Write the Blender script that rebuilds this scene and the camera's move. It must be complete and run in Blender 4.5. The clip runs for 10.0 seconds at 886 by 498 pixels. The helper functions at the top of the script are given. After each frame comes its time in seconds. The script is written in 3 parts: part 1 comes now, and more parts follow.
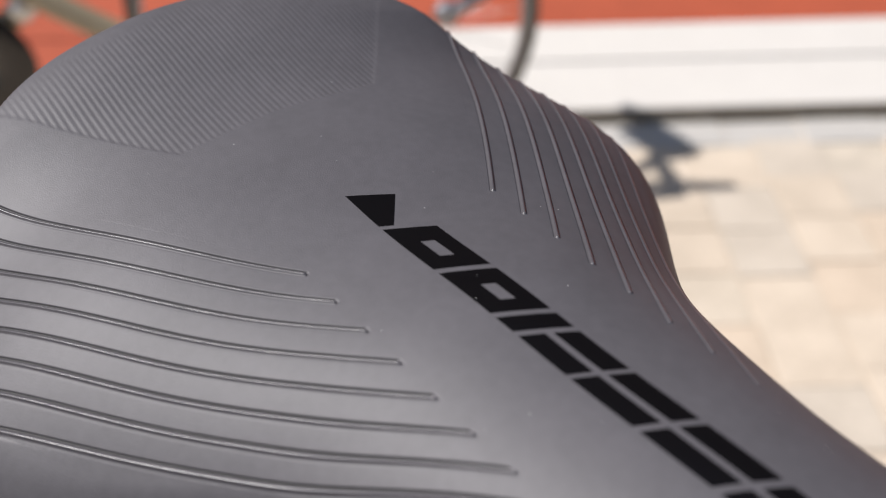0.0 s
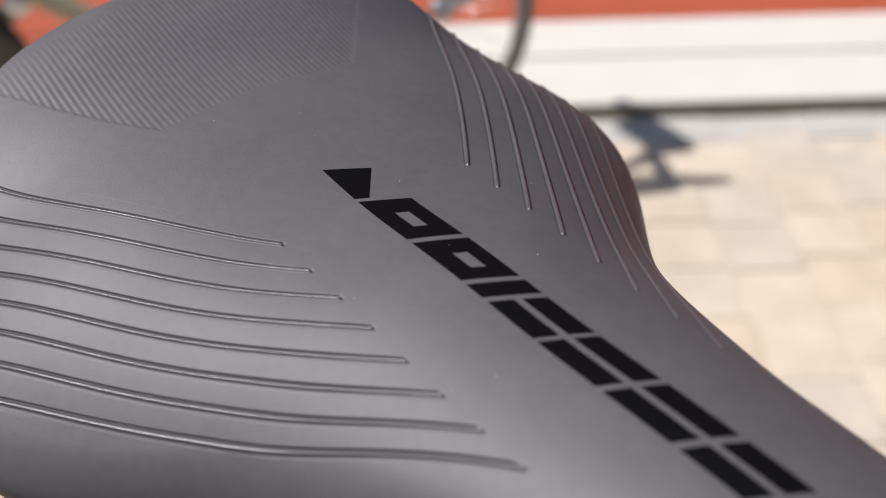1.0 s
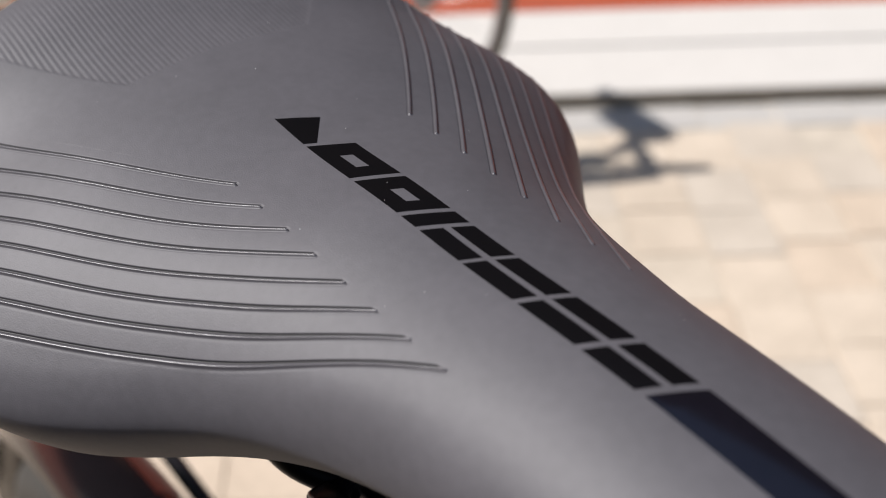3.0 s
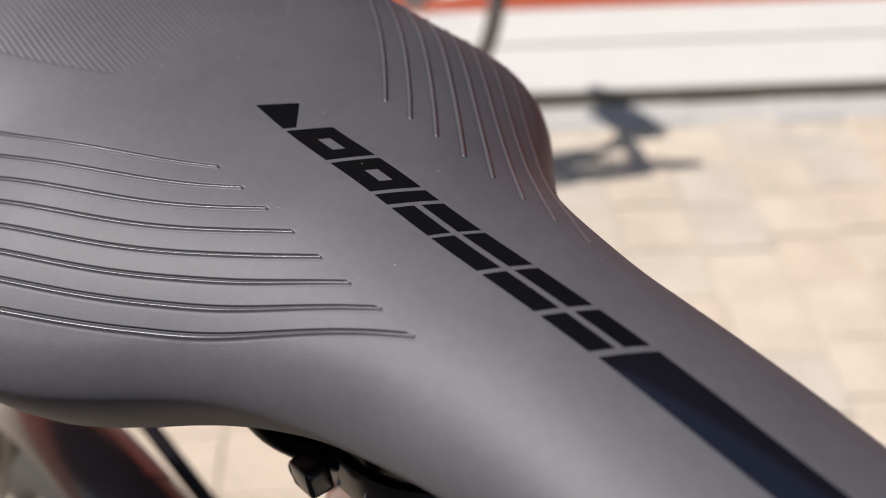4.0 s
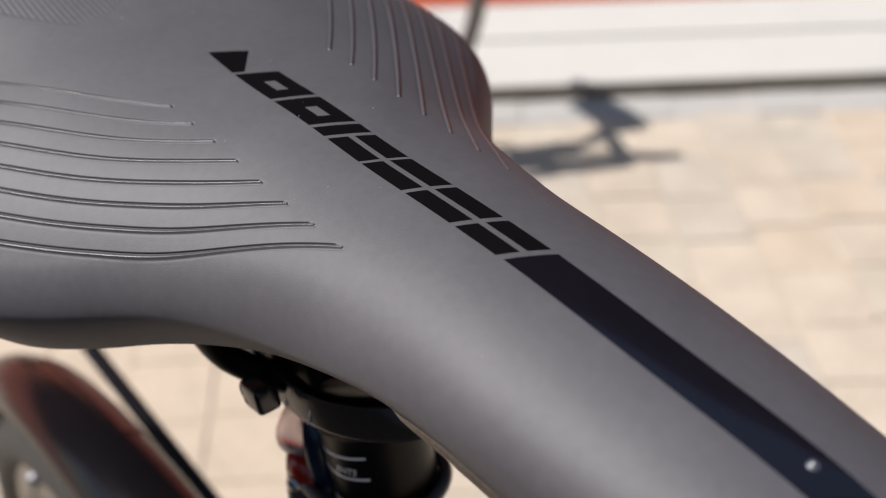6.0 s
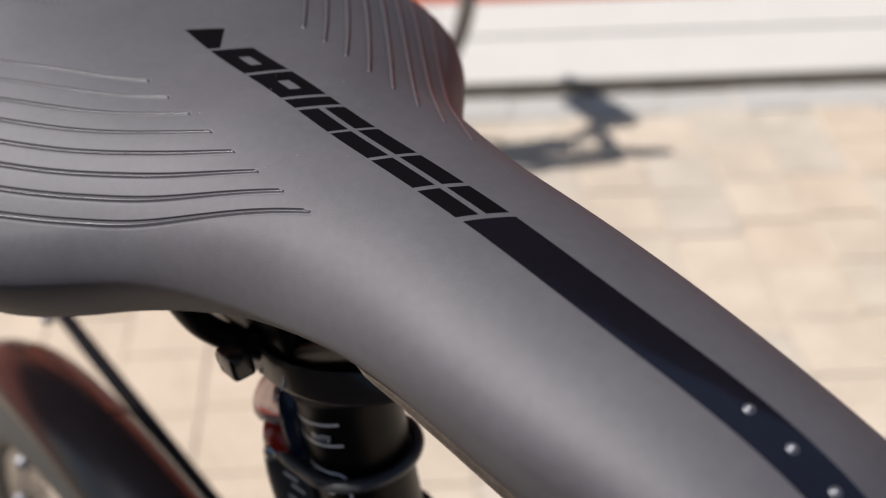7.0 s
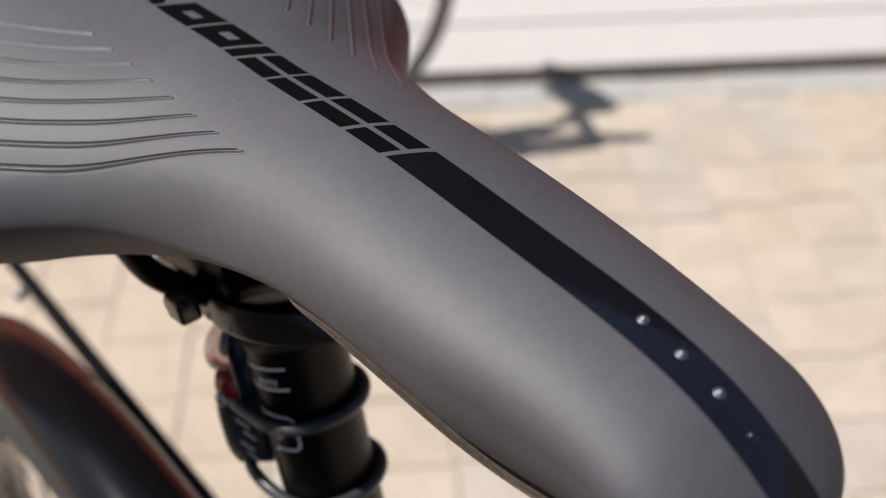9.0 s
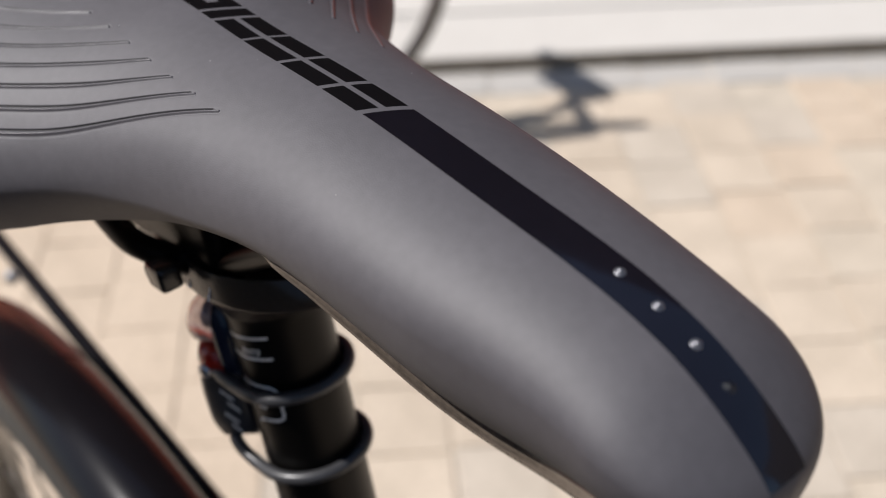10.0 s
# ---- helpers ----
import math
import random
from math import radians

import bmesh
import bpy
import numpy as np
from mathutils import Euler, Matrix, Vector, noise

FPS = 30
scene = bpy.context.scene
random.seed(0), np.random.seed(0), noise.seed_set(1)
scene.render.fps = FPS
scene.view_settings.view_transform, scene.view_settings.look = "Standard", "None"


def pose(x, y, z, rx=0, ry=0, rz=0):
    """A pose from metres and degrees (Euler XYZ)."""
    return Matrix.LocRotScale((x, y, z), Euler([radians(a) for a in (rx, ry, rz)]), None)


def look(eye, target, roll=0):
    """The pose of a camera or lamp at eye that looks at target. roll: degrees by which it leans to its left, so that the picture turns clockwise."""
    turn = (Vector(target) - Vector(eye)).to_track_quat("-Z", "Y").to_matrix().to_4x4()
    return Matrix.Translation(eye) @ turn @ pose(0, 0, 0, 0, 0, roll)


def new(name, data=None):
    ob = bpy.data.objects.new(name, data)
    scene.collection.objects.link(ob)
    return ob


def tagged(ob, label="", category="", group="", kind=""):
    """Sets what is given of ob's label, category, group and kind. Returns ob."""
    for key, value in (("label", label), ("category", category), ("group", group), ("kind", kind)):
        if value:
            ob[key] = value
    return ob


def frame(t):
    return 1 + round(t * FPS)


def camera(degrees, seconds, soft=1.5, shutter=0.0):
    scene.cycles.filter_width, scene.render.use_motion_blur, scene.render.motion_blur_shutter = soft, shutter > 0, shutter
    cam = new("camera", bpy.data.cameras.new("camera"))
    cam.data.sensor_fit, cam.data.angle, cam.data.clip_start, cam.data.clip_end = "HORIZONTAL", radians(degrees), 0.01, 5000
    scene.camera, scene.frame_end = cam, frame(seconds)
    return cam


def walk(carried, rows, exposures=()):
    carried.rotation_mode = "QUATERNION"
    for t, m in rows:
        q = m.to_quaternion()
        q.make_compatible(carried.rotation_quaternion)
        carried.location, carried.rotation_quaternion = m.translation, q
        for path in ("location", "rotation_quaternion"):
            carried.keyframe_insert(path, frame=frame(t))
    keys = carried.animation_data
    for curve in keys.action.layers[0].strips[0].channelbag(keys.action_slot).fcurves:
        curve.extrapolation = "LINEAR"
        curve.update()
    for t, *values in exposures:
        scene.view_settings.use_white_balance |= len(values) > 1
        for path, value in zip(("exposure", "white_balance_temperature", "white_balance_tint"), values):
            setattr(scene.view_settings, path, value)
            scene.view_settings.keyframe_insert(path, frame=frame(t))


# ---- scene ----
cam = camera(43.92, 10.0, soft=1.0)
ROWS = [
    (0.0, 0.1523, -0.1021, 1.1362, 52.23, 0.52, 53.19),
    (0.5, 0.1567, -0.1016, 1.1340, 52.23, 0.45, 53.14),
    (1.0, 0.1610, -0.1025, 1.1349, 52.10, 0.50, 53.06),
    (1.5, 0.1667, -0.1039, 1.1351, 52.07, 0.54, 52.89),
    (2.0, 0.1721, -0.1059, 1.1357, 51.99, 0.51, 52.73),
    (2.5, 0.1795, -0.1071, 1.1362, 51.89, 0.47, 52.61),
    (4.0, 0.2000, -0.1116, 1.1412, 51.81, 0.55, 52.11),
    (4.5, 0.2078, -0.1144, 1.1424, 51.81, 0.55, 52.00),
    (5.0, 0.2166, -0.1152, 1.1414, 51.90, 0.52, 51.91),
    (5.5, 0.2235, -0.1165, 1.1410, 51.88, 0.49, 51.74),
    (7.0, 0.2437, -0.1198, 1.1406, 51.81, 0.24, 51.41),
    (7.5, 0.2499, -0.1210, 1.1401, 51.74, 0.21, 51.20),
    (8.0, 0.2563, -0.1214, 1.1390, 51.71, 0.13, 51.07),
    (8.5, 0.2612, -0.1202, 1.1395, 51.54, 0.19, 50.90),
    (9.0, 0.2656, -0.1195, 1.1375, 51.45, 0.20, 50.71),
    (9.5, 0.2685, -0.1183, 1.1334, 51.24, 0.27, 50.61),
    (10.0, 0.2702, -0.1177, 1.1304, 51.02, 0.29, 50.54),
]
cam.data.dof.use_dof = True
cam.data.dof.focus_distance = 0.242
cam.data.dof.aperture_fstop = 11.0
walk(cam, [(t, pose(x, y, z, rx, ry, rz)) for t, x, y, z, rx, ry, rz in ROWS], [(0.0, 0.18), (5.0, 0.10), (10.0, 0.02)])

# ---- world and sun ----
SUN = Vector((-0.40, -0.49, 0.775)).normalized()
world = bpy.data.worlds.new("world")
scene.world = world
world.use_nodes = True
wn = world.node_tree
sky = wn.nodes.new("ShaderNodeTexSky")
sky.sky_type, sky.sun_disc = "NISHITA", False
sky.sun_elevation = math.asin(SUN.z)
sky.sun_rotation = math.atan2(SUN.x, SUN.y)
wn.links.new(sky.outputs[0], wn.nodes["Background"].inputs[0])
wn.nodes["Background"].inputs[1].default_value = 0.085
sun = new("sun", bpy.data.lights.new("sun", "SUN"))
sun.data.energy, sun.data.angle, sun.data.color = 5.0, radians(0.5), (1.0, 0.965, 0.95)
sun.matrix_world = look(SUN * 5, (0, 0, 0))


# ---- materials ----
def material(name, colour, rough=0.5, metal=0.0, vary=0.0, scale=20.0, bump=0.0, bump_scale=200.0, spec=0.5, coat=0.0, sheen=0.0, tint=None):
    """Noise-varied colour at two scales, and a fine bump."""
    m = bpy.data.materials.new(name)
    m.use_nodes = True
    n, l = m.node_tree.nodes, m.node_tree.links
    b = n["Principled BSDF"]
    b.inputs["Base Color"].default_value = (*colour, 1)
    b.inputs["Roughness"].default_value = rough
    b.inputs["Metallic"].default_value = metal
    b.inputs["Specular IOR Level"].default_value = spec
    b.inputs["Coat Weight"].default_value = coat
    b.inputs["Sheen Weight"].default_value = sheen
    tc = n.new("ShaderNodeTexCoord")
    if vary:
        big, small = n.new("ShaderNodeTexNoise"), n.new("ShaderNodeTexNoise")
        big.inputs["Scale"].default_value, small.inputs["Scale"].default_value = scale, scale * 9
        big.inputs["Detail"].default_value, small.inputs["Detail"].default_value = 4, 3
        mix = n.new("ShaderNodeMath")
        mix.operation = "ADD"
        l.new(tc.outputs["Object"], big.inputs["Vector"])
        l.new(tc.outputs["Object"], small.inputs["Vector"])
        l.new(big.outputs[0], mix.inputs[0])
        l.new(small.outputs[0], mix.inputs[1])
        ramp = n.new("ShaderNodeMapRange")
        ramp.inputs["From Min"].default_value, ramp.inputs["From Max"].default_value = 0.6, 1.4
        l.new(mix.outputs[0], ramp.inputs["Value"])
        cm = n.new("ShaderNodeMix")
        cm.data_type = "RGBA"
        lo = [c * (1 - vary) for c in colour]
        hi = [min(c * (1 + vary), 1) for c in (tint or colour)]
        cm.inputs["A"].default_value, cm.inputs["B"].default_value = (*lo, 1), (*hi, 1)
        l.new(ramp.outputs[0], cm.inputs["Factor"])
        l.new(cm.outputs["Result"], b.inputs["Base Color"])
    if bump:
        g = n.new("ShaderNodeTexNoise")
        g.inputs["Scale"].default_value, g.inputs["Detail"].default_value = bump_scale, 3
        l.new(tc.outputs["Object"], g.inputs["Vector"])
        bp = n.new("ShaderNodeBump")
        bp.inputs["Strength"].default_value, bp.inputs["Distance"].default_value = bump, 0.5 / bump_scale
        l.new(g.outputs[0], bp.inputs["Height"])
        l.new(bp.outputs[0], b.inputs["Normal"])
    return m


COVER = material("saddle_cover", (0.080, 0.0747, 0.082), 0.60, vary=0.13, scale=45, bump=0.28, bump_scale=3000, spec=0.66)
cn, cl = COVER.node_tree.nodes, COVER.node_tree.links
cb = cn["Principled BSDF"]
groove_shade, shine, darken, rough = cn.new("ShaderNodeAttribute"), cn.new("ShaderNodeAttribute"), cn.new("ShaderNodeMix"), cn.new("ShaderNodeMapRange")
groove_shade.attribute_name, shine.attribute_name = "groove_shade", "shine"
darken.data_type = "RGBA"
darken.inputs["B"].default_value = (0.012, 0.011, 0.011, 1)  # shade of the engraved lines, put into the colour
cl.new(groove_shade.outputs["Fac"], darken.inputs["Factor"])
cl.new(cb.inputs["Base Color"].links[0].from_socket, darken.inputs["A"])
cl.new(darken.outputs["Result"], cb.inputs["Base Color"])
rough.inputs["To Min"].default_value, rough.inputs["To Max"].default_value = 0.60, 0.30  # polished beads beside the lines
cl.new(shine.outputs["Fac"], rough.inputs["Value"])
cl.new(rough.outputs[0], cb.inputs["Roughness"])
GLOSS = material("gloss_black", (0.006, 0.005, 0.008), 0.13, vary=0.2, scale=50, spec=1.0)
PRINT = material("printed_black", (0.004, 0.0035, 0.004), 0.3, spec=0.2)
BASE = material("black_plastic", (0.016, 0.0145, 0.014), 0.22, vary=0.2, scale=80)
# brown of the reflected ground is mixed into this black plastic's colour
LIP = material("lip_plastic", (0.10, 0.08, 0.064), 0.22, vary=0.35, scale=90, spec=0.7)
STEEL = material("polished_steel", (0.55, 0.55, 0.55), 0.28, metal=1.0)
ANOD = material("black_anodised", (0.004, 0.0034, 0.003), 0.36, metal=0.0, spec=0.13, vary=0.15, scale=60, bump=0.08, bump_scale=1500)
HEAD = material("forged_head", (0.045, 0.037, 0.031), 0.24, vary=0.15, scale=60, spec=0.35)
WHITE = material("white_print", (0.88, 0.87, 0.85), 0.5)
STUD = material("dull_metal", (0.34, 0.34, 0.36), 0.5, metal=1.0)
RUBBER = material("rubber", (0.046, 0.046, 0.049), 0.34, vary=0.15, scale=120)
RED_REFLECTION = material("red_reflection", (0.05, 0.007, 0.005), 0.4)
SAND_PAINT = material("sand_lacquer", (0.36, 0.30, 0.20), 0.35, vary=0.1, scale=30)
RED_LENS = material("red_lens", (0.75, 0.05, 0.03), 0.15)
CLEAR = material("clear_lens", (0.9, 0.72, 0.68), 0.1)
for m, t in ((RED_LENS, 0.55), (CLEAR, 0.7)):
    m.node_tree.nodes["Principled BSDF"].inputs["Transmission Weight"].default_value = t
BLUE = material("dark_blue_plastic", (0.012, 0.018, 0.04), 0.25)
PAINT = material("black_lacquer", (0.006, 0.005, 0.006), 0.2, vary=0.2, scale=30, spec=0.3)
PAVER = material("sand_paver", (0.52, 0.452, 0.37), 0.9, vary=0.12, scale=9, bump=0.5, bump_scale=150, tint=(0.575, 0.507, 0.425))
pn, pl = PAVER.node_tree.nodes, PAVER.node_tree.links
oi, hue, mixc = pn.new("ShaderNodeObjectInfo"), pn.new("ShaderNodeValToRGB"), pn.new("ShaderNodeMix")
hue.color_ramp.interpolation = "CONSTANT"
hue.color_ramp.elements[0].color = (1.0, 0.97, 0.92, 1)
for pos, col in ((0.0, (1.0, 0.97, 0.92)), (0.25, (1.03, 0.95, 0.87)), (0.45, (0.95, 0.935, 0.915)), (0.62, (1.05, 1.00, 0.94)), (0.82, (0.99, 0.94, 0.88))):
    el = hue.color_ramp.elements.new(pos)
    el.color = (*col, 1)
mixc.data_type, mixc.blend_type = "RGBA", "MULTIPLY"
mixc.inputs["Factor"].default_value = 1.0
base_in = pn["Principled BSDF"].inputs["Base Color"]
src = base_in.links[0].from_socket
pl.new(oi.outputs["Random"], hue.inputs["Fac"])
pl.new(src, mixc.inputs["A"])
pl.new(hue.outputs[0], mixc.inputs["B"])
pl.new(mixc.outputs["Result"], base_in)
SAND = material("joint_sand", (0.53, 0.46, 0.37), 0.95, vary=0.25, scale=15, bump=0.5, bump_scale=200)
CURB = material("grey_setts", (0.47, 0.445, 0.41), 0.9, vary=0.08, scale=12, bump=0.5, bump_scale=120)
PLINTH = material("white_paint", (0.635, 0.60, 0.55), 0.6, vary=0.04, scale=6, bump=0.2, bump_scale=90)
SCREEN = material("dark_screen", (0.05, 0.043, 0.038), 0.8, vary=0.3, scale=6, bump=0.3, bump_scale=60)
RISER_SHADE = material("riser_shade", (0.22, 0.19, 0.15), 0.9, vary=0.3, scale=20)
WALL = material("red_wall", (0.37, 0.075, 0.033), 0.75, vary=0.12, scale=5, bump=0.3, bump_scale=60)
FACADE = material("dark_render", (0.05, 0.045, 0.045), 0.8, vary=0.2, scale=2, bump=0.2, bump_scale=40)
GREY_TYRE = material("dusty_tyre", (0.15, 0.142, 0.118), 0.8, vary=0.2, scale=60)
TYRE = material("tyre_rubber", (0.03, 0.03, 0.028), 0.7, vary=0.2, scale=60)


# ---- building helpers ----
def part(name, bm, mat, parent=None, label="", smooth=True):
    me = bpy.data.meshes.new(name)
    bm.to_mesh(me)
    bm.free()
    if smooth:
        me.polygons.foreach_set("use_smooth", [True] * len(me.polygons))
    me.materials.append(mat)
    ob = new(name, me)
    ob.parent = parent
    if label:
        ob["label"] = label
    return ob


def thing(name, at, label, category, group="", kind=""):
    e = new(name)
    e.empty_display_size = 0.02
    e.location = at
    return tagged(e, label, category, group, kind)


def grid_mesh(bm, rows, close=False):
    """Quads over rows of points."""
    vs = [[bm.verts.new(p) for p in r] for r in rows]
    for a, b in zip(vs, vs[1:]):
        k = len(a)
        for j in range(k if close else k - 1):
            bm.faces.new((a[j], a[(j + 1) % k], b[(j + 1) % k], b[j]))
    return vs


def tube(bm, path, radius, seg=12, squash=1.0, caps=True):
    """A round bar along a path; radius is a number or a function of 0..1."""
    path = [Vector(p) for p in path]
    rows, up = [], Vector((0, 0, 1))
    for i, p in enumerate(path):
        d = (path[min(i + 1, len(path) - 1)] - path[max(i - 1, 0)]).normalized()
        side = d.cross(up)
        if side.length < 1e-3:
            side = d.cross(Vector((0, 1, 0)))
        side.normalize()
        nor = side.cross(d)
        r = radius(i / (len(path) - 1)) if callable(radius) else radius
        rows.append([p + (side * math.cos(a) + nor * math.sin(a) * squash) * r for a in (2 * math.pi * k / seg for k in range(seg))])
    vs = grid_mesh(bm, rows, True)
    if caps:
        bm.faces.new(vs[0])
        bm.faces.new(vs[-1][::-1])


def lathe(bm, profile, seg=32, m=Matrix()):
    """Turns (radius, height) pairs round z."""
    rows = [[m @ Vector((r * math.cos(a), r * math.sin(a), h)) for a in (2 * math.pi * k / seg for k in range(seg))] for r, h in profile]
    grid_mesh(bm, rows, True)


def box(bm, lo, hi, bevel=0.0, m=Matrix()):
    r = bmesh.ops.create_cube(bm, size=1)
    vs = r["verts"]
    lo, hi = Vector(lo), Vector(hi)
    for v in vs:
        v.co = Vector([(a + b) / 2 + c * (b - a) for a, b, c in zip(lo, hi, v.co)])
    if bevel:
        es = list({e for v in vs for e in v.link_edges})
        q = bmesh.ops.bevel(bm, geom=es, offset=bevel, segments=2, affect="EDGES", profile=0.6)
        vs = list({v for f in q["faces"] for v in f.verts} | {v for v in vs if v.is_valid})
    if m != Matrix():
        for v in set(vs):
            v.co = m @ v.co
    return vs


def curve(xk, yk):
    """A natural cubic through the knots, as a function."""
    xk, yk = np.array(xk, float), np.array(yk, float)
    n, h = len(xk), np.diff(xk)
    a, b = np.eye(n), np.zeros(n)
    for i in range(1, n - 1):
        a[i, i - 1], a[i, i], a[i, i + 1] = h[i - 1], 2 * (h[i - 1] + h[i]), h[i]
        b[i] = 6 * ((yk[i + 1] - yk[i]) / h[i] - (yk[i] - yk[i - 1]) / h[i - 1])
    m = np.linalg.solve(a, b)

    def f(x):
        x = np.asarray(x, float)
        i = np.clip(np.searchsorted(xk, x) - 1, 0, n - 2)
        p, q, w = xk[i + 1] - x, x - xk[i], h[i]
        return (m[i] * p**3 + m[i + 1] * q**3) / (6 * w) + (yk[i] / w - m[i] * w / 6) * p + (yk[i + 1] / w - m[i + 1] * w / 6) * q

    return f


def smooth_path(pts, n):
    """n points on a smooth line through pts."""
    ts = np.linspace(0, 1, len(pts))
    fs = [curve(ts, [p[c] for p in pts]) for c in range(3)]
    return [Vector([float(f(t)) for f in fs]) for t in np.linspace(0, 1, n)]


# ---- ground and house front ----
TOP = 1.0  # height of the saddle's datum over the paving
ALONG = Vector((0.568, 0.823, 0))  # along the foot of the house
OUT = Vector((0.823, -0.568, 0))  # away from the house
FOOT = Vector((-1.01, 1.53, 0))
FRONT = Matrix.Translation(FOOT) @ Matrix(((ALONG.x, OUT.x, 0), (ALONG.y, OUT.y, 0), (0, 0, 1))).to_4x4()  # local: x along, y out, z up


def slab(name, lo, hi, mat, label, category, bevel=0.004):
    bm = bmesh.new()
    box(bm, lo, hi, bevel, FRONT)
    return tagged(part(name, bm, mat, smooth=False), label, category, kind="structure")


bm = bmesh.new()
box(bm, (-40, -0.02, -0.3), (40, 60, -0.004), 0, FRONT)
ground = tagged(part("ground", bm, SAND, smooth=False), "sand-coloured paved forecourt in full sun", "ground", kind="structure")
slab("step_front", (-1.15, -0.168, -0.3), (20, 0.024, 0.031), PLINTH, "white painted front step with a shaded riser", "step", 0.003)
slab("step_rear", (-1.15, -0.335, -0.3), (20, -0.172, 0.034), PLINTH, "white painted rear half of the step", "step", 0.003)
slab("terrace", (-30, -12.4, -0.3), (30, -0.339, 0.031), WALL, "sunlit brick-red terrace floor behind the white step", "floor", 0.003)
# unseen dark walls, added so that the glossy stripe mirrors black
slab("wall_house", (-30, -12.8, -0.3), (30, -12.4, 18.5), FACADE, "unseen dark house wall added for the stripe to reflect", "wall", 0)
slab("wall_dark_end", (9, -12.4, -0.3), (9.3, 6.6, 7.0), FACADE, "unseen dark wall added at the forecourt end for reflections", "wall", 0)
slab("landing", (-30, -0.335, -0.3), (-1.154, 0.024, 0.029), WALL, "brick-red landing beside the white step", "floor", 0.003)
# the riser's shade is put into the strip's dark colour
slab("riser", (-1.15, 0.0245, -0.3), (20, 0.031, 0.027), RISER_SHADE, "riser of the white step, painted dark for its shade", "riser", 0.001)
# unseen dark screens close the yard beside and behind the camera, cutting bounced light
for name, lo, hi in (("wall_screen", (-1.6, 6.3, -0.02), (9, 6.4, 1.9)), ("wall_screen_side", (-1.7, 1.75, -0.02), (-1.6, 6.4, 1.9))):
    slab(name, lo, hi, SCREEN, "unseen plain dark screen added to cut bounced light", "fence", 0.01)


# ---- saddle (its own numbers are in mm) ----
SX = (-85, -60, -30, 0, 30, 55, 80, 110, 150, 190, 215)  # stations along the saddle, nose forward
DX = (-85, -30, 20, 60, 110, 160, 215)
s_half = curve(SX, (66.27, 78.21, 93.35, 82.74, 57.74, 43.69, 36.56, 32.21, 28.65, 24.56, 26.52))  # half width
s_crown = curve(SX, (11.0, 5.45, 2.9, 0.89, 2.55, 2.98, 4.36, 5.46, 5.0, 1.42, -8.08))  # height of the middle line
s_drop = curve(DX, (20.0, 43.21, 44.5, 32.31, 19.63, 14.91, 8.63))  # from the crown to the widest line
s_skirt = curve(DX, (3.0, 13.69, -0.04, 1.38, 10.79, 30.93, 9.68))  # from the widest line to the lower edge
S_M, S_K = (2.62, 2.33, 1.84), (2.3, 2.12, 1.99)  # roundness at tail, waist and nose
S_NOSE, S_TAIL = 217.09, -104.5


def lip(x):
    """Height of the plastic lip that shows under the cover."""
    return np.interp(x, (80, 110, 140, 200, 214), (0.6, 2.0, 6.0, 6.5, 4.0))


def rim_roll(x):
    """How far the rim of the wings rolls under."""
    b = np.clip((90 - np.asarray(x, float)) / 60, 0, 1)
    return 8.5 * np.interp(x, (-70, -40), (0, 1)) * b * b * (3 - 2 * b)


def section(x):
    """Half width, crown height, drop, lower edge and the two roundness powers at station x."""
    x = np.asarray(x, float)
    cn = np.clip((x - (S_NOSE - 26)) / 26, 0, 1)
    ct = np.clip((S_TAIL + 30 - x) / 30, 0, 1)
    fn, ft = np.sqrt(np.maximum(1 - cn**2, 0)), np.maximum(1 - ct**2.5, 0) ** 0.4
    w = np.maximum(s_half(x) * fn * ft, 0.01)
    crown, drop = s_crown(x), s_drop(x)
    skirt = np.maximum(s_skirt(x), np.interp(x, (-75, -60), (7, -9)))
    top = crown - (1 - fn) * drop * 0.8 - (1 - ft) * drop * 0.5
    roll = rim_roll(x)
    drop, skirt = drop - roll, skirt + roll + 0.86 * roll * np.clip(1 - skirt / 12, 0, 1)
    return w, top, np.maximum(top - crown + drop, 0.3), crown - drop - skirt + lip(x), np.interp(x, (-85, 60, 215), S_M), np.interp(x, (-85, 60, 215), S_K)


def bulge(x, y):
    """The raised middle of the seat."""
    return np.interp(x, (-60, -10, 60, 110, 170), (0, 0.76, 0.76, 0.91, 0)) * np.exp(-((y / 18) ** 2))


def profile(x, q, w, drop, m, k):
    """Fall from the crown at q of the half width: wings are flat with a tight rim, the nose is round."""
    rim, wide = np.minimum(np.interp(x, (-30, 20, 90), (11, 14, 14)) - rim_roll(x) + 0.5, 0.5 * drop), 8.0 / np.maximum(w, 20)
    wing = (drop - rim) * q**m + rim * (1 - np.sqrt(np.maximum(1 - np.clip((q - 1 + wide) / wide, 0, 1) ** 2, 0)))
    nose = drop * (1 - np.maximum(1 - q**m, 0) ** (1 / k))
    b = np.clip((90 - x) / 60, 0, 1)
    b = b * b * (3 - 2 * b)
    return b * wing + (1 - b) * nose


def tuck(x, w, mid, foot):
    """How far the lower edge is drawn in."""
    return np.minimum(np.interp(x, (60, 120), (0.6, 0.4)) * (mid - foot), 0.4 * w)


def cover_z(x, y):
    w, top, drop, foot, m, k = section(x)
    q = np.clip(np.abs(y) / w, 0, 0.995)
    return top - profile(x, q, w, drop, m, k) + bulge(x, y)


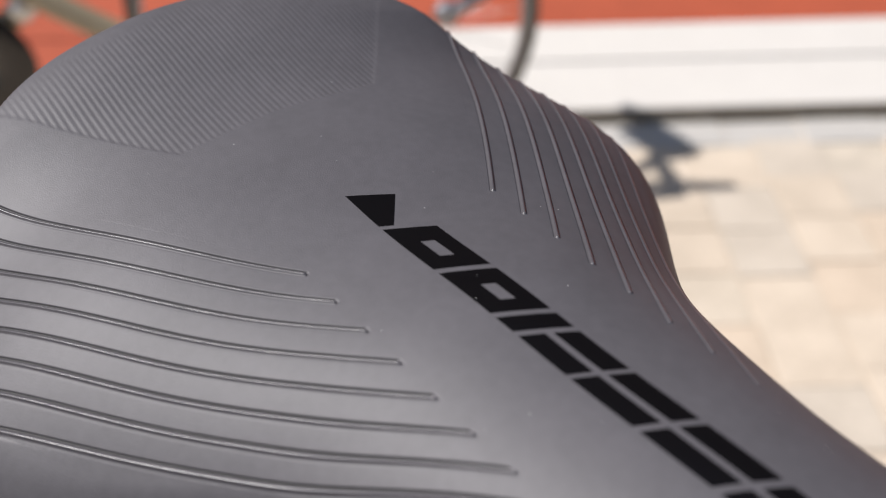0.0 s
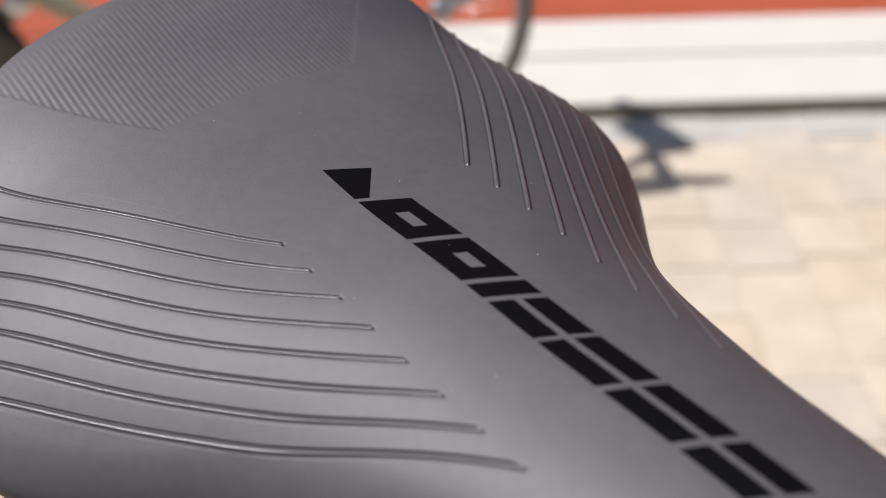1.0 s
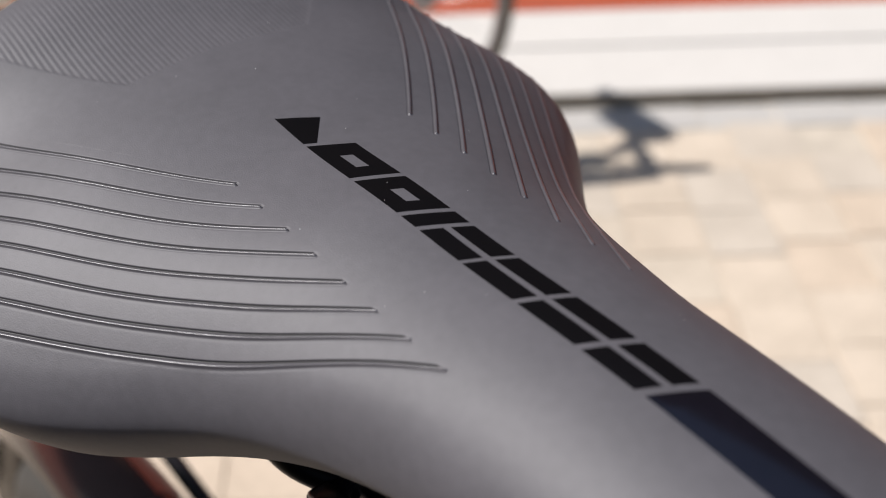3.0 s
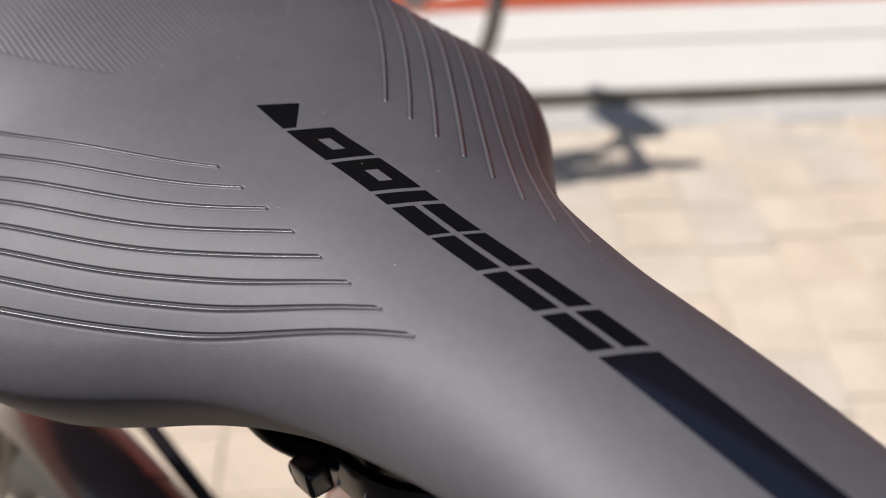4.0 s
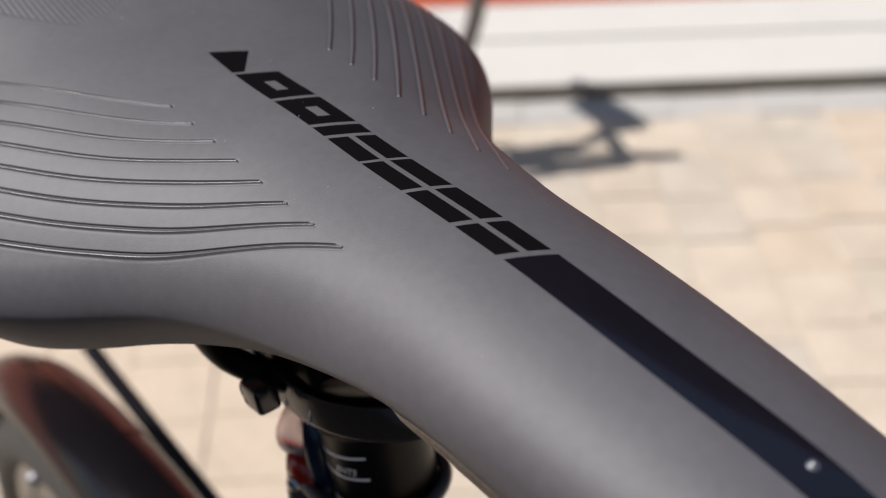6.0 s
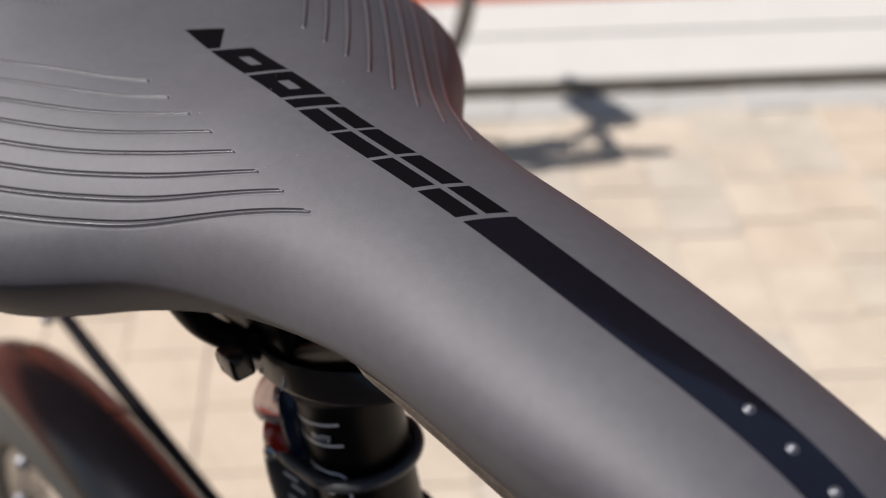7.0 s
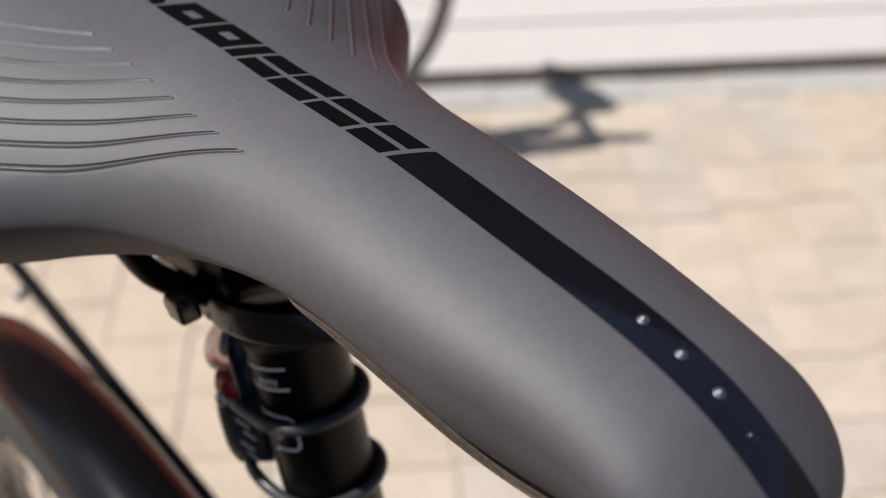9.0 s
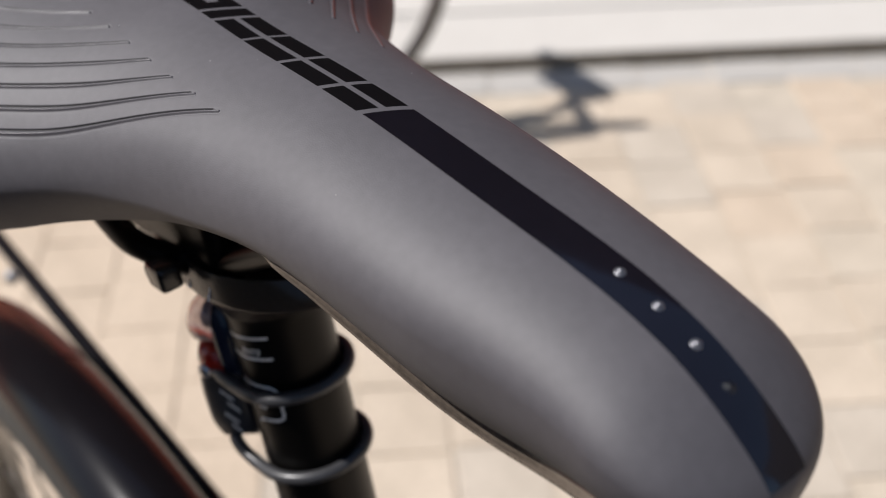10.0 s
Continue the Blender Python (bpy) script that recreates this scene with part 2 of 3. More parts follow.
def on_cover(x, y, lift=0.0):
    """A point on the cover, lifted along its normal; metres."""
    z, e = float(cover_z(x, y)), 0.3
    nx = -(float(cover_z(x + e, y)) - float(cover_z(x - e, y))) / (2 * e)
    ny = -(float(cover_z(x, y + e)) - float(cover_z(x, y - e))) / (2 * e)
    return (Vector((x, y, z)) + Vector((nx, ny, 1)).normalized() * lift) * 0.001


def line_y(i, s):
    """Distance from the middle of engraved line i (0 to 7, in between for what lies between), s mm behind its front end."""
    q = i / 7
    c = np.where(s > 0, s, 0)
    a, b, d = 0.7204 + 0.1548 * q - 0.3669 * q * q, -0.00193 + 0.00175 * q + 0.003 * q * q, (1 - 16 * q) * 1e-6
    return 23.7 - 0.9 * q + a * s + b * c * c + d * c**3


def line_slope(i, s):
    """How fast line i runs outwards, s mm behind its front end."""
    return (line_y(i, s + 0.2) - line_y(i, s - 0.2)) / 0.4


def line_end(i):
    """Where line i runs out over the edge of the wing."""
    s = np.arange(0.0, 140.0, 0.5)
    x = 10.7 * i - s
    out = (line_y(i, s) > 0.955 * section(x)[0]) | (x < S_TAIL + 16)
    return float(s[np.argmax(out)]) if out.any() else 140.0


def relief(x, y):
    """The finely ribbed grip field at the back and the bed of the wing panels; mm below the cover."""
    ay = np.abs(y)
    edge = -50.6 + 0.07 * np.minimum(ay, 20) - 1.3 * np.clip(ay - 26, 0, None) ** 1.02
    field = np.clip((edge - x) / 0.8, 0, 1) * np.clip((x - S_TAIL - 3) / 6, 0, 1)
    h = -field * (0.07 + 0.085 * (0.5 + 0.5 * np.cos(2 * math.pi * y / 1.55)))
    # front end, first and last line bound the bed
    bed = np.clip((ay - 23.15) / 0.6, 0, 1)
    for i, sign in ((-0.42, 1), (7.22, -1)):
        s = 10.7 * i - x
        bed = bed * np.clip(sign * (line_y(i, s) - ay) * -1 / 1.5, 0, 1)
    w = section(x)[0]
    bed = bed * np.clip((0.94 * w - ay) / 1.5, 0, 1) * np.clip((x - S_TAIL - 22) / 5, 0, 1)
    return h - 0.8 * bed


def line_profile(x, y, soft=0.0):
    """Height, painted groove shade and shine across the lines of a wing panel: a bead in a groove; soft makes the bead
    broad and the groove faint.
    """
    h, groove_shade, shine = np.zeros_like(x), np.zeros_like(x), np.zeros_like(x)
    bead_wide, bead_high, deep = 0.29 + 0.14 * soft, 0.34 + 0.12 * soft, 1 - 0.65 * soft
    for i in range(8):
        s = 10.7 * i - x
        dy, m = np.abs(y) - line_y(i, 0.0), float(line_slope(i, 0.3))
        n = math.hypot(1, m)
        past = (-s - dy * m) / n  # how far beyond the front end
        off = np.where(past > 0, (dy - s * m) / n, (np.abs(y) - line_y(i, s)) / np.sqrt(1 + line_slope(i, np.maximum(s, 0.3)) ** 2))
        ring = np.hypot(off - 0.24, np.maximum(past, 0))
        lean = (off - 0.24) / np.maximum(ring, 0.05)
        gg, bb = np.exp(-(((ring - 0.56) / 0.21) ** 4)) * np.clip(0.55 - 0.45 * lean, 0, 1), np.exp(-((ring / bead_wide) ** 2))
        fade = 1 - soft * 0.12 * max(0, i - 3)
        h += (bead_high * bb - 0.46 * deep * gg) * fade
        groove_shade += 0.85 * gg
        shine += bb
    return h, np.clip(groove_shade, 0, 1), np.clip(shine, 0, 1)


saddle = thing("saddle", (0, 0, TOP), "matte dark grey bicycle saddle with a glossy black stripe", "saddle")
xs = np.concatenate([S_TAIL + 10 * (1 - np.cos(np.linspace(0, math.pi / 2, 22))), np.arange(S_TAIL + 10.4, -44, 0.45), np.arange(-43.5, 84, 0.7), np.arange(84.4, S_NOSE - 14, 1.1), S_NOSE - 14 * np.cos(np.linspace(0, math.pi / 2, 40)) ** 1.0])
w, top, drop, foot, mm, kk = [q[:, None] for q in section(xs)]
q0 = np.linspace(0, 0.95, 260)[None]
y1 = w * q0
z1 = top - profile(xs[:, None], q0, w, drop, mm, kk) + bulge(xs[:, None], y1)
th = np.linspace(0, 1, 34)[None, 1:]
a0 = np.arcsin(0.95 ** (mm / 2))
th = a0 + (math.pi / 2 - a0) * th
y2 = w * np.sin(th) ** (2 / mm)
z2 = top - profile(xs[:, None], y2 / w, w, drop, mm, kk) + bulge(xs[:, None], y2)
g = np.linspace(0, 1, 17)[None, 1:]
edge = top - drop + bulge(xs[:, None], w)
y3, z3 = w - tuck(xs[:, None], w, top - drop, foot) * g ** np.interp(xs, (70, 125), (1.55, 2.2))[:, None], edge + (foot - edge) * g
yy, zz = np.concatenate([y1, y2, y3], 1), np.concatenate([z1, z2, z3], 1)
yy, zz = np.concatenate([-yy[:, :0:-1], yy], 1), np.concatenate([zz[:, :0:-1], zz], 1)
pts = np.stack([np.broadcast_to(xs[:, None], yy.shape), yy, zz], -1)
du, dv = np.gradient(pts, axis=0), np.gradient(pts, axis=1)
nor = np.cross(du, dv)
nor /= np.linalg.norm(nor, axis=-1, keepdims=True) + 1e-12
hh = relief(pts[..., 0], pts[..., 1])
hh[:, :48] = 0
hh[:, -48:] = 0
pts = pts + nor * hh[..., None]
nu, nv = yy.shape
idx = np.arange(nu * nv).reshape(nu, nv)
quads = np.stack([idx[:-1, :-1], idx[1:, :-1], idx[1:, 1:], idx[:-1, 1:]], -1).reshape(-1, 4)
me = bpy.data.meshes.new("cover")
me.from_pydata((pts.reshape(-1, 3) * 0.001).tolist(), [], quads.tolist())
me.polygons.foreach_set("use_smooth", [True] * len(me.polygons))
me.materials.append(COVER)
cover = new("cover", me)
cover.parent = saddle
cover["label"] = "matte grey moulded cover with a ribbed rear field"


def wing_panel(side):
    """The grey panel of one wing, with its eight engraved lines."""
    ii = [-0.6]
    for i in range(8):
        ii += [i - 0.5 + k * 0.05 for k in range(6)] + [i - 0.19 + k * 0.0165 for k in range(24)] + [i + 0.21 + k * 0.05 for k in range(6)]
    ii = np.array([i for i in ii if i < 7.34] + [7.36])
    ends = np.interp(ii, np.arange(-1, 9), [line_end(i) for i in np.arange(-1, 9)])
    s0 = np.concatenate([np.arange(-1.8, 1.5, 0.12), np.linspace(1.5, 100, 90)])
    s = np.where(s0[None] < 1.5, s0[None], 1.5 + (s0[None] - 1.5) / 98.5 * (ends[:, None] - 1.5))
    x = 10.7 * ii[:, None] - s
    ay = line_y(ii[:, None], s)
    h, groove_shade, shine = line_profile(x, ay, 1.0 if side > 0 else 0.0)
    # the rim dips into the cover
    rim = np.minimum.reduce([np.broadcast_to((ii[:, None] + 0.6) / 0.25, x.shape), np.broadcast_to((7.36 - ii[:, None]) / 0.10, x.shape), (s + 1.8) / 0.5, (ends[:, None] - s) / 3])
    h = h + 0.004 - 0.012 * (1 - np.clip(rim, 0, 1)) ** 2
    z = cover_z(x, ay)
    e = 0.3
    nx, ny = -(cover_z(x + e, ay) - cover_z(x - e, ay)) / (2 * e), -(cover_z(x, ay + e) - cover_z(x, ay - e)) / (2 * e)
    n = np.stack([nx, ny, np.ones_like(nx)], -1)
    n /= np.linalg.norm(n, axis=-1, keepdims=True)
    p = np.stack([x, ay, z], -1) + n * h[..., None]
    p[..., 1] *= side
    a, b = x.shape
    idx = np.arange(a * b).reshape(a, b)
    order = [idx[:-1, :-1], idx[:-1, 1:], idx[1:, 1:], idx[1:, :-1]]
    me = bpy.data.meshes.new("wing_panel")
    me.from_pydata((p.reshape(-1, 3) * 0.001).tolist(), [], np.stack(order if side > 0 else order[::-1], -1).reshape(-1, 4).tolist())
    me.polygons.foreach_set("use_smooth", [True] * len(me.polygons))
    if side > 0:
        groove_shade = groove_shade * 0.2  # the lines of the far wing get less of the painted shade
    for name, val in (("groove_shade", groove_shade), ("shine", shine)):
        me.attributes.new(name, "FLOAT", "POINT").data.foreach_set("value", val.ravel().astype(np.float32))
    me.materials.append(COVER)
    ob = new("wing_panel", me)
    ob.parent = saddle
    ob["label"] = "grey wing panel with eight engraved lines"


wing_panel(-1)
wing_panel(1)

# plastic base under the cover, with a lip that shows below the edge
bm = bmesh.new()
rows = []
for x in np.linspace(S_TAIL + 26, S_NOSE - 2.5, 110):
    w, top, drop, foot, m, k = [float(q) for q in section(x)]
    e = w - float(tuck(x, w, top - drop, foot)) - 0.4
    arch = min(12.0, 0.35 * e, 0.4 * drop)
    q = float(lip(x))
    f = float(np.interp(x, (80, 110, 200, 212), (0, 1, 1, 0)))
    hide = float(np.interp(x, (85, 105), (1, 0)))  # the base stays out of sight under the wings
    e, foot = e - 4 * hide, foot + 3 * hide
    prof = [(e - 0.6, foot + 1.5), (e - 0.2 + 1.5 * f, foot + 0.3), (e + 0.1 + 1.6 * f, foot - 0.45 * q), (e - 0.5 + 0.5 * f, foot - 0.95 * q), (e - min(2.4, e * 0.4), foot - q - 0.3)]
    prof += [(e * q, foot + 1.0 + arch * (1 - q * q)) for q in (0.85, 0.6, 0.3, 0.0)]
    rows.append([(x * 0.001, -y * 0.001, z * 0.001) for y, z in prof] + [(x * 0.001, y * 0.001, z * 0.001) for y, z in prof[-2::-1]])
grid_mesh(bm, rows)
part("base", bm, LIP, saddle, "black plastic base with a shiny lip, browned for reflected ground")


# the printed word mark, drawn as plain slanted shapes
def printed_shape(pieces, name="printed_block"):
    """Strips (start, end, low edge, high edge at the start, high edge at the end) across the mark, as one thin print."""
    bm = bmesh.new()
    for x0, x1, low, high, high_end in pieces:
        nx, ny = max(3, int((x1 - x0) / 0.7)), max(3, int((high - low) * 14))
        rows = []
        for i in range(nx + 1):
            u = i / nx
            top_v = high + (high_end - high) * u
            row = []
            for j in range(ny + 1):
                y = -5.0 + 9.6 * (low + (top_v - low) * j / ny)
                row.append(on_cover(x0 + (x1 - x0) * u + 0.6 * (y + 5.0), y, 0.08))
            rows.append(row)
        grid_mesh(bm, rows)
    bmesh.ops.remove_doubles(bm, verts=bm.verts, dist=0.00002)
    part(name, bm, PRINT, saddle)


def slotted(x0, x1, a, b, low, high):
    """A slanted block with a slot from a to b of its length."""
    n = x1 - x0
    return [(x0, x0 + a * n, 0, 1, 1), (x0 + a * n, x0 + b * n, high, 1, 1), (x0 + a * n, x0 + b * n, 0, low, low), (x0 + b * n, x1, 0, 1, 1)]


printed_shape([(-14.2, -1.6, 0, 0.95, 0.28)])
printed_shape(slotted(-0.2, 17.4, 0.34, 0.72, 0.38, 0.64))
printed_shape(slotted(19.2, 35.0, 0.36, 0.74, 0.40, 0.66))
printed_shape([(36.6, 41.4, 0, 1, 1)])
for x0, x1 in ((43.0, 55.6), (56.9, 71.6), (73.2, 88.4), (90.2, 103.0)):
    printed_shape([(x0, x1, 0, 0.43, 0.43)])
    printed_shape([(x0, x1, 0.57, 1, 1)])

# glossy stripe along the nose
bm = bmesh.new()
rows = []
for i in range(111):
    u = i / 110
    row = []
    for j in range(17):
        y = -4.8 + 9.4 * j / 16
        x = 105.2 + 0.6 * (y + 4.8) * (1 - u) + (S_NOSE - 1.2 - 0.012 * y * y - 105.2) * u
        row.append(on_cover(x, y, 0.12))
    rows.append(row)
grid_mesh(bm, rows)
stripe = part("stripe", bm, GLOSS, saddle, "glossy black lacquered centre stripe")
for x, y, worn in ((174.6, 0.9, 0), (184.1, 0.6, 0), (193.2, 0.4, 0), (201.4, 0.1, 1)):
    p = on_cover(x, y, 0.0)
    q = on_cover(x, y, 1.0) - p
    m = Matrix.Translation(p) @ q.to_track_quat("Z", "Y").to_matrix().to_4x4()
    bm = bmesh.new()
    rise = 0.6 if worn else 1.0
    lathe(bm, [(0.85 * r, 0.0001 + (h - 0.0001) * rise) for r, h in ((0.00135, 0.0001), (0.00125, 0.0003), (0.00105, 0.00034), (0.00085, 0.00015), (0.00082, 0.0003), (0.00075, 0.00055), (0.0005, 0.0008), (0.00001, 0.0009))], 24, m)
    part("stud", bm, GLOSS if worn else STUD, stripe, "small blackened stud" if worn else "small polished metal stud")

# fine dust and lint on the cover
rng_d = random.Random(11)
bm = bmesh.new()
for _ in range(26):
    x, y = rng_d.uniform(-60, 120), rng_d.gauss(0, 26)
    if abs(y) < 0.8 * float(section(x)[0]):
        p = on_cover(x, y, 0.06)
        r = rng_d.choice((0.00005, 0.00006, 0.00009))
        q = bmesh.ops.create_icosphere(bm, subdivisions=1, radius=r)
        bmesh.ops.translate(bm, verts=q["verts"], vec=p)
tagged(part("dust", bm, WHITE, saddle, "pale specks of dust"), kind="stuff")

# rails
for s in (-1, 1):
    bm = bmesh.new()
    mmp = [(-70, 40 * s, -30), (-45, 37 * s, -46), (-18, 33 * s, -60), (4, 30.5 * s, -66), (22, 29.5 * s, -67.5), (36, 22 * s, -69), (52, 16 * s, -63), (90, 13 * s, -36), (130, 10 * s, -26), (170, 6 * s, -22)]
    tube(bm, [p * 0.001 for p in smooth_path(mmp, 60)], 0.0040, 14)
    part("rail", bm, ANOD, saddle, "black saddle rail")

# ---- seat post ----
AX0 = Vector((0.0474, 0, TOP - 0.095))
UP = Vector((-0.244, 0, 1)).normalized()
SIDE = Vector((0, 1, 0)).cross(UP)
TILTED = Matrix(((SIDE.x, 0, UP.x), (SIDE.y, 1, UP.y), (SIDE.z, 0, UP.z))).to_4x4()  # post's own axes: x forward, y left, z up the post
PR = 0.0155
seat_post = thing("seat_post", AX0, "satin black aluminium seat post with white printed marks", "seat post")


def mm_post(r, az, h):
    """A point round the post: radius and height in mm, angle in degrees."""
    a = radians(az)
    return TILTED @ Vector((r * math.cos(a) * 0.001, r * math.sin(a) * 0.001, h * 0.001))


bm = bmesh.new()
lathe(bm, [(PR, -0.34), (PR, 0.004), (PR + 0.0005, 0.0065), (PR + 0.0012, 0.0095)], 56, TILTED)
part("tube", bm, ANOD, seat_post)
bm = bmesh.new()
rows = []
for f, lift, flat in ((0.0, 8.0, 1), (0.7, -1.5, 0), (0.97, -0.6, 0), (1.0, 0.0, 0), (1.005, 0.9, 0), (0.95, 4.5, 0), (0.87, 8.2, 0), (0.84, 8.8, 0), (0.80, 8.6, 0), (0.76, 6.5, 0), (0.5, 6.0, 0)):
    row = []
    for k in range(96):
        a = 2 * math.pi * k / 96
        c, s = math.cos(a), math.sin(a)
        n = 1.9 if c > 0 else 4.0
        ox = 5 + (36 if c > 0 else 63) * math.copysign(abs(c) ** (2 / n), c)
        oy = 24 * math.copysign(abs(s) ** (2 / n), s) * (1 - 0.12 * max(0.0, 5 - ox) / 63)
        x, y = 16.2 * c * (1 - f) + ox * f, 16.2 * s * (1 - f) + oy * f
        z = lift if flat else 21.0 + lift
        row.append(TILTED @ Vector((x * 0.001, y * 0.001, z * 0.001)))
    rows.append(row)
vs = grid_mesh(bm, rows, True)
bm.faces.new(vs[-1])
bmesh.ops.recalc_face_normals(bm, faces=bm.faces)
head = part("clamp_head", bm, HEAD, seat_post, "glossy dark forged clamp head")
for x in (11, -1):
    bm = bmesh.new()
    h = 21.5
    tube(bm, [TILTED @ (Vector((x, -24.2, h)) * 0.001), TILTED @ (Vector((x + 0.6, -22.8, h + 4)) * 0.001)], 0.0003, 6)
    part("scale_mark", bm, WHITE, head, "short white scale tick")
# oversized so that its black stands in for the saddle's shaded underside
bm = bmesh.new()
box(bm, (-0.056, -0.021, 0.026), (0.014, 0.021, 0.046), 0.004, TILTED)
part("upper_clamp", bm, ANOD, seat_post, "black clamp plate over the rails, enlarged to darken the gap")
for s in (-1, 1):
    bm = bmesh.new()
    box(bm, (-0.006, s * 0.030 - 0.0034, 0.0250), (0.004, s * 0.030 + 0.0034, 0.0325), 0.0014, TILTED)
    part("clamp_jaw", bm, BASE, seat_post, "black clamp jaw beside the rail")
    bm = bmesh.new()
    tube(bm, [TILTED @ Vector((-0.004, s * y, 0.029)) for y in (0.0, 0.02, 0.033)], 0.003, 16)
    part("bolt", bm, STEEL if s > 0 else BASE, seat_post, "clamp bolt")


def post_line(name, pts, width, mat, parent):
    """A thin printed line on the post through (angle, height) points."""
    bm = bmesh.new()
    fine = []
    for (a0, h0), (a1, h1) in zip(pts, pts[1:]):
        n = max(2, int(max(abs(a1 - a0) / 4, abs(h1 - h0) / 0.7)))
        fine += [(a0 + (a1 - a0) * k / n, h0 + (h1 - h0) * k / n) for k in range(n)]
    fine.append(pts[-1])
    rows = []
    per = math.degrees(1 / (PR * 1000))
    for i, (a, h) in enumerate(fine):
        p, q = fine[max(i - 1, 0)], fine[min(i + 1, len(fine) - 1)]
        d = Vector(((q[0] - p[0]) / per, q[1] - p[1])).normalized()
        o = Vector((-d.y, d.x)) * width / 2
        rows.append([mm_post(PR * 1000 + 0.08, a + o.x * k * per, h + o.y * k) for k in (-1, 1)])
    grid_mesh(bm, rows)
    return part(name, bm, mat, parent)


post_line("printed_line", [(-43, 1.9), (-75, 1.5), (-100, 0.8), (-118, 0.8)], 0.95, WHITE, seat_post)
post_line("printed_line", [(-43, -5.5), (-75, -5.7), (-100, -5.4), (-118, -4.5)], 0.95, WHITE, seat_post)
post_line("printed_mark", [(-102, -15.5), (-56, -15.9), (-50, -17.0), (-48, -18.5), (-48, -26.0), (-50, -27.4), (-56, -28.2), (-80, -28.6), (-84, -30.0)], 1.0, WHITE, seat_post)
post_line("printed_mark", [(-102, -22.0), (-76, -24.0), (-70, -24.0), (-68, -22.5)], 1.0, WHITE, seat_post)

# the readable end of a printed word on the post
fc = bpy.data.curves.new("word", "FONT")
fc.body, fc.size, fc.resolution_u, fc.offset = "ENTS", 1.0, 3, 0.025
fo = bpy.data.objects.new("word", fc)
scene.collection.objects.link(fo)
bpy.context.view_layer.update()
tm = fo.evaluated_get(bpy.context.evaluated_depsgraph_get()).to_mesh()
bm = bmesh.new()
bm.from_mesh(tm)
bpy.data.objects.remove(fo)
wide = max(v.co.x for v in bm.verts)
for v in bm.verts:
    v.co = mm_post(PR * 1000 + 0.08, -57 + (v.co.x - wide + 0.25 * v.co.y) * 3.0 / (PR * 1000) * 57.3, -4.2 + v.co.y * 3.0)
part("printed_word", bm, WHITE, seat_post, "white printed word end")

# ---- rear light, strapped to the post ----
rear_light = thing("rear_light", AX0, "small red rear light strapped to the seat post", "bicycle light")
ra = radians(-149)
LAMP = TILTED @ Matrix(((math.cos(ra), -math.sin(ra), 0), (math.sin(ra), math.cos(ra), 0), (0, 0, 1))).to_4x4()  # x outwards


def lamp_loft(name, levels, mat, label, n=2.8, seg=36, cap=True):
    """Rounded sections (out, half width, low, high) stacked outwards, in mm."""
    bm = bmesh.new()
    rows = []
    for o, hw, lo, hi in levels:
        row = []
        for k in range(seg):
            a = 2 * math.pi * k / seg
            c, s = math.cos(a), math.sin(a)
            row.append(LAMP @ (Vector((o, hw * math.copysign(abs(c) ** (2 / n), c), (lo + hi) / 2 + (hi - lo) / 2 * math.copysign(abs(s) ** (2 / n), s))) * 0.001))
        rows.append(row)
    vs = grid_mesh(bm, rows, True)
    if cap:
        bm.faces.new(vs[0])
        bm.faces.new(vs[-1][::-1])
    bmesh.ops.recalc_face_normals(bm, faces=bm.faces)
    return part(name, bm, mat, rear_light, label)


lamp_loft("housing", [(13, 9, -20, 5), (14, 10, -22, 7), (17, 10.5, -23, 8), (18.6, 10.5, -23, 8)], BLUE, "dark blue plastic housing")
lamp_loft("lens", [(18.5, 10.3, -8, 8.5), (23, 10.2, -8, 8.3), (27, 9.2, -8, 6.5), (29.5, 7, -8, 3), (30.3, 3, -7.5, -1)], CLEAR, "clear ribbed lens")
lamp_loft("red_lens", [(18.5, 10.3, -22.5, -8.2), (24, 10, -22, -8.2), (28, 8.6, -20, -8.2), (29.8, 5, -16, -9)], RED_LENS, "red lens")
lamp_loft("clip", [(15.5, 7, -40, -15), (17, 8.5, -45, -14), (29, 8.5, -47, -15), (31, 7.5, -45, -16), (32, 6, -43, -18)], RUBBER, "black rubber clip with worn white print")
bm = bmesh.new()
for k, (u, h, l) in enumerate(((19.5, -22, 3.0), (21.5, -26, 4.2), (20.0, -30.5, 4.0), (22.0, -35.0, 4.4), (21.0, -39.0, 3.2))):
    # unreadable print, as short bars on the clip's side
    rows = [[LAMP @ (Vector((u + a * l * 0.5, 8.62, h + a * 1.6 + b)) * 0.001) for b in (-0.6, 0.6)] for a in (-1, 0, 1)]
    grid_mesh(bm, rows)
part("print_bars", bm, WHITE, rear_light, "worn white unreadable print")
for h0, hc in ((-18.6, -15.5), (-49.0, -44.0)):
    bm = bmesh.new()
    path = []
    for k in range(73):
        az = -149 + 5 * k
        near = max(0.0, math.cos(radians(az + 149))) ** 6
        path.append(mm_post(17.6 + 9.5 * near, az, h0 + (hc - h0) * near))
    tube(bm, path[:-1] + [path[0]], 0.0021, 14, caps=False)
    part("strap", bm, RUBBER, rear_light, "black rubber strap ring")
bm = bmesh.new()
lathe(bm, [(0.0026, 0), (0.0026, 0.0012), (0.0018, 0.0022), (0.00001, 0.0026)], 16, LAMP @ Matrix.Translation((0.026, 0.0085, -0.0165)) @ pose(0, 0, 0, -90, 0, 0))
part("pin", bm, STEEL, rear_light, "shiny strap pin")

# ---- rear of the bicycle ----
AXLE = Vector((-0.053, -0.033, 0.375))
bicycle = thing("bicycle", (AXLE.x, AXLE.y, 0), "black bicycle rear end with a glossy mudguard", "bicycle")
